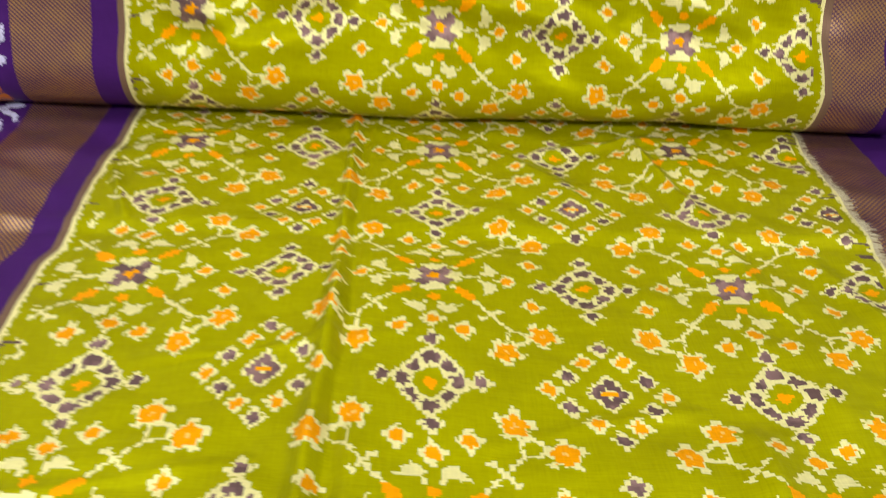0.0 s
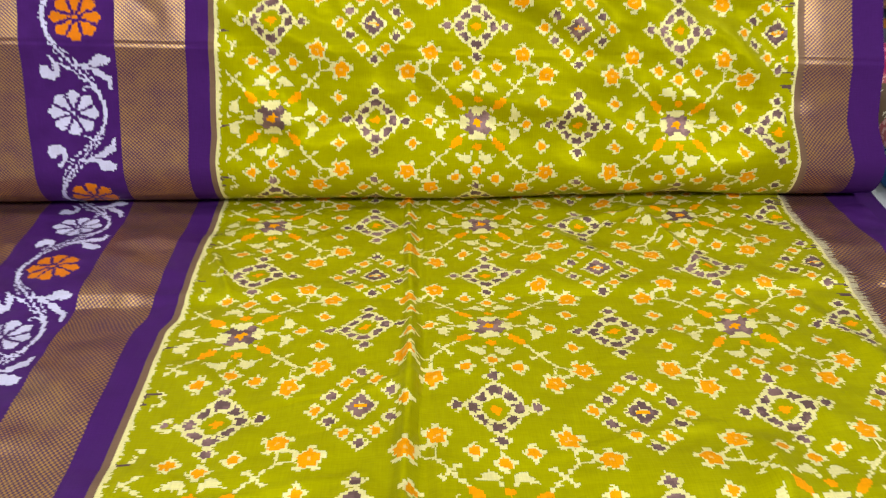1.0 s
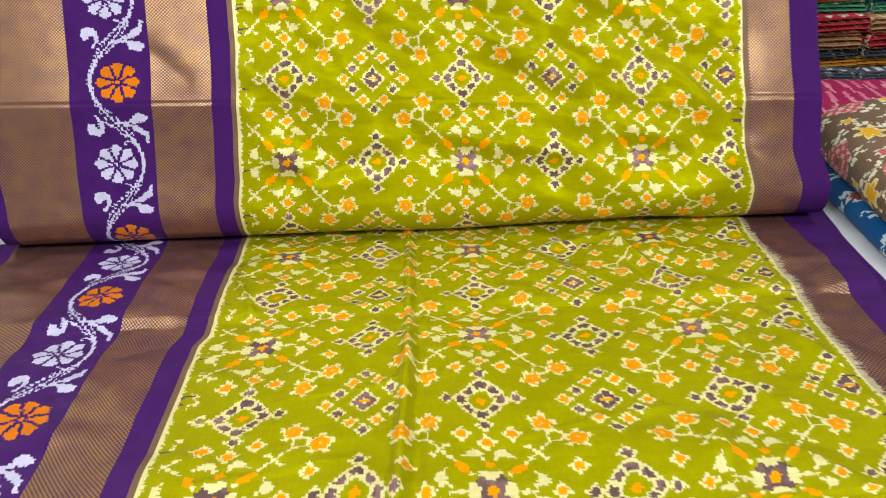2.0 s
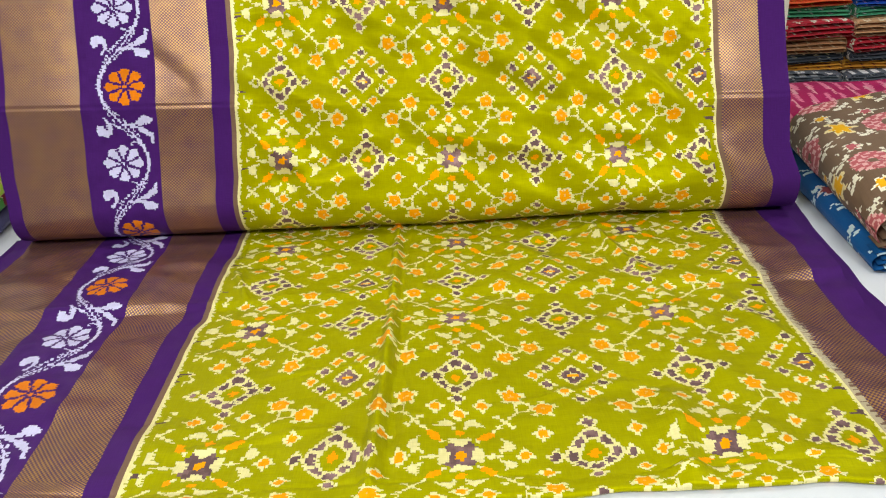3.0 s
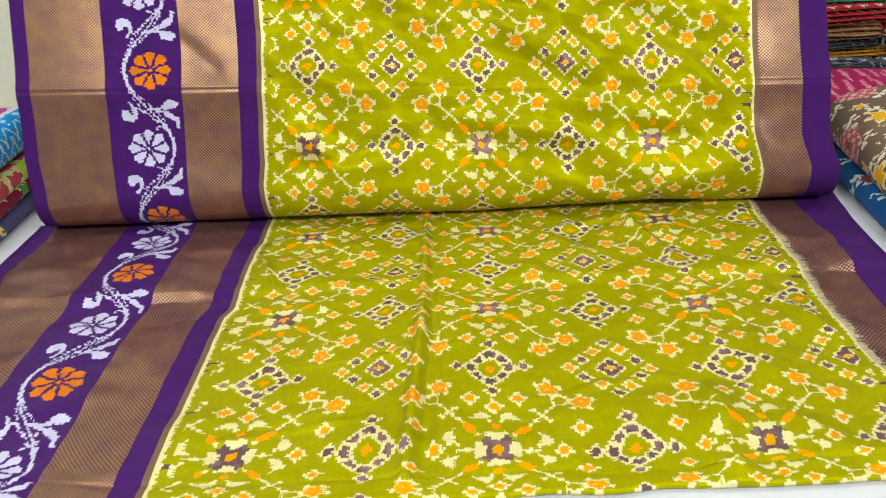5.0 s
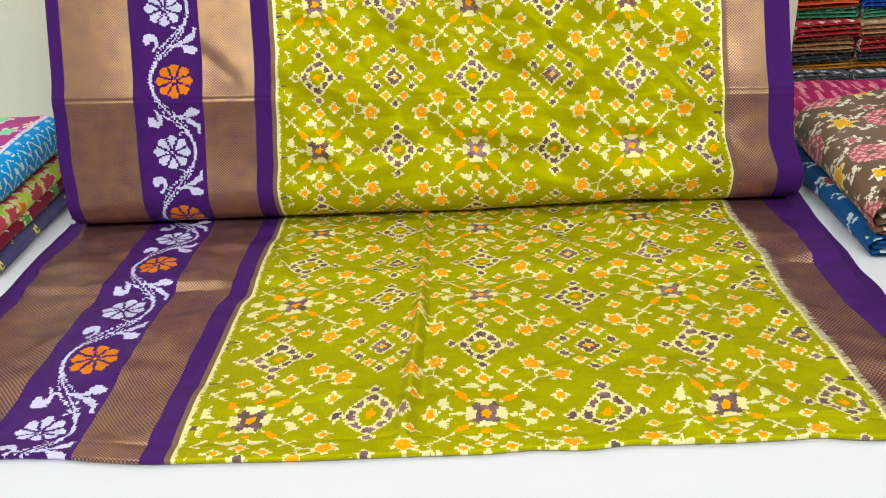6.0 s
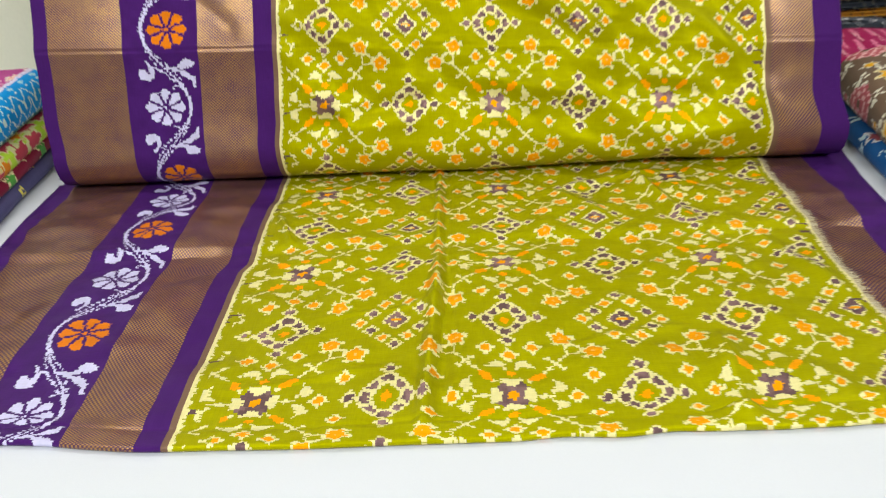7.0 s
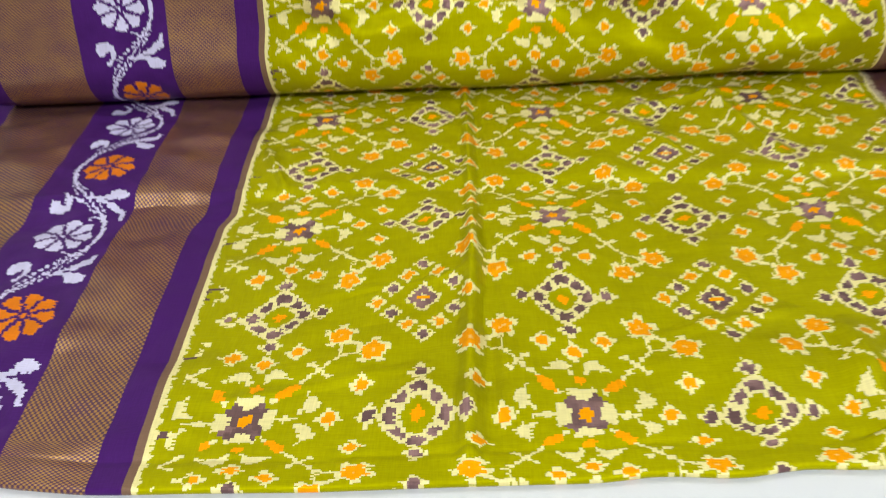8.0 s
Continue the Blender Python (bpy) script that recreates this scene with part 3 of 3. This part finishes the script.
def folded_cloth(name, w, d, h, layers, dye_of, label, group, parent_pose, seed, cell=0.004, sag=0.006, slope=0.0):
    """One folded length of cloth: a wrapped outer fold and the layers that show at its end."""
    thing = tagged(new(name), label, "folded saree", group)
    sec, s = rounded_section(w, h, h * 0.48, int((2 * w + 2 * h) / cell))
    s = np.where(s > s[-1] / 2, s - s[-1], s)
    ys = np.concatenate([[-0.006, -0.003], np.arange(0, d, cell), [d]])
    S, Y = np.meshgrid(s, ys)
    X = np.repeat(sec[None, :, 0], len(ys), 0)
    Z = np.repeat(sec[None, :, 1], len(ys), 0)
    shrink = np.where(Y < 0, 1 + Y * 20, 1.0)
    lump = sag * soft_noise(X, Y, 0.11, seed) + 0.35 * sag * soft_noise(X, Y, 0.04, seed + 1)
    Zt = Z * shrink + np.where(Z > 0, lump, 0.15 * lump)
    Zt = Zt + slope * (X + w / 2) * (Z > -h * 0.3)
    X = X + 0.4 * sag * soft_noise(Z, Y, 0.06, seed + 2)
    grid_part("outer_fold", np.stack([X, Y, Zt + h / 2], -1), COTTON, thing, vivid(dye_of(S, Y), 1.6), np.stack([S, Y], -1), "", wrap=True)
    t = h * 0.86 / layers
    for i in range(layers):
        sec2, s2 = rounded_section(w * (0.985 - 0.02 * ((i * 7) % 3)), t * 1.05, t * 0.5, 60)
        y2 = np.array([-0.011 + 0.006 * ((i * 5) % 4) / 3, -0.006 + 0.004 * ((i * 5) % 4) / 3, 0.02])
        S2, Y2 = np.meshgrid(s2, y2)
        z = sec2[:, 1][None, :] * np.array([0.55, 1.0, 1.0])[:, None] + h * 0.07 + t * (i + 0.5) + 0.12 * t * soft_noise(S2, Y2 * 0, 0.05, seed + 5 + i)
        x = np.repeat(sec2[:, 0][None, :], 3, 0)
        z = z + slope * (x + w / 2) * (i + 1) / layers
        grid_part("inner_fold", np.stack([x, Y2, z], -1), COTTON, thing, vivid(dye_of(S2 * 1.3 + i * 0.37, Y2 + 0.21 * i), 1.5), np.stack([S2, Y2], -1), "", wrap=True)
    thing.matrix_world = parent_pose
    return thing


def scatter_dye(ground, specs, seed):
    """Ikat flowers of several kinds strewn over a ground colour."""
    def dye_of(u, v):
        img = np.empty(u.shape + (3,))
        img[:] = ground
        tone = 1 + 0.14 * soft_noise(u, v, 0.05, seed + 3)
        img *= tone[..., None]
        ju, jv = thread_jitter(u, v, 0.0026, 0.0026, 0.0016, seed)
        for k, (pu, pv, ou, ov, r, core, rim, kind) in enumerate(specs):
            row = np.floor((jv - ov) / pv + 0.5)
            du = fold(ju - ou - (row % 2) * pu * 0.5, pu)
            dv = fold(jv - ov, pv)
            rad, ang = np.hypot(du, dv), np.arctan2(dv, du)
            if kind == "flower":
                lay(img, rad < r * (0.85 + 0.3 * np.cos(6 * ang)), np.array(rim))
                lay(img, rad < r * (0.6 + 0.15 * np.cos(6 * ang)), np.array(core))
            elif kind == "cluster":
                near = rad < r
                cells = (np.cos(du * 420) * np.cos(dv * 420)) > -0.15
                lay(img, near, np.array(rim))
                lay(img, near & cells, np.array(core))
                lay(img, rad < r * 0.25, np.array(ground))
            elif kind == "sprig":
                lay(img, line(du, dv, (-r, -r * 0.6), (r, r * 0.5), 0.0022) & (np.floor((du + dv) / 0.005) % 3 > 0) | blob(du - r * 0.4, dv + r * 0.5, r * 0.5, 0.0042) | blob(du + r * 0.6, dv - r * 0.3, r * 0.35, 0.0045), np.array(core))
            elif kind == "zigzag":
                z = np.abs(fold(dv + np.abs(fold(du, 0.03)) * 1.6, pv * 0.5))
                lay(img, z < r * 0.18, np.array(core))
            elif kind == "band":
                lay(img, np.abs(dv) < r, np.array(core))
            elif kind == "stripe":
                lay(img, (np.abs(du) < r) & (np.abs(dv) < pv * 0.33), np.array(core))
        return img
    return dye_of


CR = (0.80, 0.76, 0.62)
PU, PV, RED, YEL = 0.125, 0.110, (0.35, 0.080, 0.092), (0.90, 0.47, 0.010)
brown_patola = scatter_dye((0.125, 0.080, 0.052), [
    (PU, PV, 0.034, 0.026, 0.014, CR, CR, "sprig"), (PU, PV, 0.096, 0.030, 0.012, CR, CR, "sprig"), (PU, PV, 0.040, -0.024, 0.012, CR, CR, "sprig"), (PU, PV, 0.100, -0.028, 0.014, CR, CR, "sprig"),
    (PU / 3, PV / 3, 0.010, 0.012, 0.0036, CR, CR, "flower"), (PU, PV, 0.062, 0.034, 0.010, CR, CR, "sprig"),
    (PU, PV, 0.0, 0.0, 0.030, RED, (0.52, 0.30, 0.29), "cluster"), (PU, PV, 0.062, 0.004, 0.021, YEL, (0.88, 0.74, 0.40), "flower"),
    (PU, PV, 0.010, 0.050, 0.013, RED, CR, "flower"), (PU, PV, 0.073, 0.054, 0.012, YEL, CR, "flower"),
], 71)
blue_ikat = scatter_dye((0.008, 0.065, 0.20), [(0.05, 0.06, 0.0, 0.0, 0.016, (0.45, 0.58, 0.62), CR, "sprig"), (0.12, 0.14, 0.03, 0.03, 0.018, (0.22, 0.05, 0.06), (0.5, 0.5, 0.5), "flower")], 81)
magenta_ikat = scatter_dye((0.30, 0.025, 0.17), [(0.09, 0.07, 0.03, 0.02, 0.020, (0.10, 0.50, 0.24), (0.75, 0.6, 0.6), "flower"), (0.09, 0.07, 0.0, 0.05, 0.015, (0.80, 0.45, 0.36), CR, "flower")], 95)


def turquoise_ikat(u, v):
    """Turquoise with white flame zigzags down the side, magenta over the top."""
    img = magenta_ikat(u, v)
    ju, jv = thread_jitter(u, v, 0.003, 0.003, 0.0008, 91)
    side = ju < 0.040
    lay(img, ju < 0.047, np.array((0.68, 0.62, 0.78)))
    lay(img, side, np.array((0.002, 0.21, 0.52)))
    lay(img, ju < -0.018, np.array((0.004, 0.10, 0.15)))
    zig = np.abs(fold(jv, 0.036)) * 1.5
    flame = np.abs(fold(ju - zig, 0.021)) < 0.0022
    lay(img, side & flame & (ju < 0.024), np.array((0.62, 0.80, 0.80)))
    lay(img, side & blob(fold(jv, 0.036), ju - 0.032, 0.006, 0.004), np.array((0.40, 0.70, 0.85)))
    return img


lime_ikat = scatter_dye((0.44, 0.05, 0.075), [(0.055, 0.060, 0.0, 0.0, 0.029, (0.40, 0.58, 0.04), (0.84, 0.84, 0.42), "flower"), (0.07, 0.075, 0.03, 0.03, 0.018, (0.88, 0.27, 0.012), (0.88, 0.74, 0.3), "flower")], 101)
maroon_ikat = scatter_dye((0.17, 0.012, 0.035), [(0.05, 0.055, 0.0, 0.0, 0.017, (0.07, 0.26, 0.05), (0.62, 0.55, 0.34), "flower"), (0.06, 0.05, 0.02, 0.02, 0.006, CR, CR, "flower")], 111)
slate_silk = scatter_dye((0.060, 0.055, 0.135), [(0.05, 0.060, 0.0, 0.0, 0.008, (0.55, 0.48, 0.10), CR, "sprig")], 121)
pink_ikat = scatter_dye((0.32, 0.016, 0.085), [(0.028, 0.060, 0.0, 0.0, 0.0045, (0.58, 0.16, 0.26), CR, "stripe"), (0.036, 0.07, 0.012, 0.03, 0.003, (0.62, 0.30, 0.34), CR, "stripe")], 131)

# pile beside the left border
PILE = "folded sarees piled beside the purple border"
zs = 0.0
for name_dye, h, dx, lab, wide in (
        (slate_silk, 0.028, 0.000, "slate blue folded silk saree with yellow sprigs on white sheet", 0.46),
        (maroon_ikat, 0.018, -0.004, "maroon and green ikat saree folded in a pile", 0.46),
        (lime_ikat, 0.034, -0.002, "red and lime flowered ikat saree folded in a pile", 0.46),
        (turquoise_ikat, 0.068, -0.004, "turquoise and magenta ikat saree folded on top of a pile", 0.46)):
    folded_cloth("folded_saree", wide, 0.31, h, 4, name_dye, lab, PILE, pose(-0.710 - wide / 2 + dx, 0.250 + dx, zs), 200 + int(zs * 1000), 0.003, 0.004)
    zs += h * 0.97

# pile beside the right border
PILE = "folded sarees piled beside the narrow border"
folded_cloth("folded_saree", 0.46, 0.40, 0.032, 4, blue_ikat, "dark blue ikat saree folded beneath a brown one", PILE, pose(0.528 + 0.23, 0.188, 0.0, 0, 0, 0), 301, 0.0030, 0.004)
folded_cloth("folded_saree", 0.46, 0.33, 0.062, 6, brown_patola, "brown ikat saree with pink and yellow flowers, folded", PILE, pose(0.527 + 0.23, 0.180, 0.030, 0, 0, -2), 311, 0.0022, 0.010, 0.27)
folded_cloth("folded_saree", 0.60, 0.15, 0.046, 4, pink_ikat, "deep pink ikat saree with pale dashes, folded", PILE, pose(0.600 + 0.30, 0.66, 0.0, 0, 0, 0), 321, 0.0035, 0.004)


# shelf with stacks of folded cloth behind
def shelf_unit():
    unit = tagged(new("shelf_unit"), "white shelf unit with a dark back, full of folded sarees", "shelf")
    part("side_panel", box(0.6545, 0.668, 0.905, 1.22, 0.0, 1.10, 0.002), WHITE_LAMINATE, unit)
    part("side_panel", box(1.40, 1.45, 0.905, 1.22, 0.0, 1.10, 0.002), WHITE_LAMINATE, unit)
    part("back_panel", box(0.668, 1.40, 1.19, 1.22, 0.0, 1.10, 0.002), DARK_WOOD, unit)
    part("shelf_board", box(0.668, 1.40, 0.915, 1.19, 0.46, 0.48, 0.002), WHITE_LAMINATE, unit)
    return unit


shelf_unit()
SHADES = [((0.084, 0.096, 0.120), (0.840, 0.840, 0.864)), ((0.880, 0.480, 0.072), (0.240, 0.072, 0.048)), ((0.072, 0.084, 0.108), (0.880, 0.864, 0.720)), ((0.384, 0.028, 0.044), (0.880, 0.880, 0.720)),
          ((0.360, 0.204, 0.108), (0.880, 0.720, 0.480)), ((0.072, 0.312, 0.180), (0.880, 0.880, 0.880)), ((0.024, 0.108, 0.480), (0.600, 0.480, 0.720)), ((0.015, 0.084, 0.672), (0.240, 0.288, 0.600)),
          ((0.880, 0.864, 0.028), (0.880, 0.144, 0.048)), ((0.880, 0.168, 0.060), (0.880, 0.720, 0.144)), ((0.048, 0.384, 0.480), (0.480, 0.880, 0.880))]
WORDS = ["charcoal", "mustard yellow", "black", "dark red", "brown", "green", "navy blue", "royal blue", "yellow", "orange red", "teal"]
STACKS = [
    (0.676, ((0, 0.020), (1, 0.022), (2, 0.022), (4, 0.034), (3, 0.034), (5, 0.026), (9, 0.042), (8, 0.040), (6, 0.042), (9, 0.040), (3, 0.040))),
    (0.821, ((0, 0.020), (1, 0.020), (0, 0.022), (3, 0.034), (4, 0.032), (5, 0.024), (6, 0.026), (7, 0.044), (7, 0.044), (10, 0.040), (6, 0.040))),
    (0.966, ((0, 0.022), (3, 0.030), (6, 0.036), (4, 0.032), (1, 0.030), (5, 0.034), (7, 0.040), (9, 0.040), (8, 0.040), (10, 0.040))),
]
for col, (x0, order) in enumerate(STACKS):
    z = 0.0
    for i, (k, h) in enumerate(order):
        g, c = SHADES[k]
        dye = scatter_dye(g, [(0.03, 0.03, 0.0, 0.0, 0.007, c, c, "sprig")], 400 + 17 * i + col)
        place = pose(x0 + 0.070 + 0.004 * ((i * 2 + col) % 3 - 1), 0.935 + 0.009 * ((i * 3) % 4), z, 0, 0, 2.5 * ((i * 7 + col * 3) % 5 - 2))
        folded_cloth("folded_saree", 0.138, 0.22, h, 3, dye, WORDS[k] + " saree folded small in a stack on the shelf", "sarees stacked on the shelf", place, 500 + 31 * i + 7 * col, 0.004, 0.006)
        z += h * 0.97
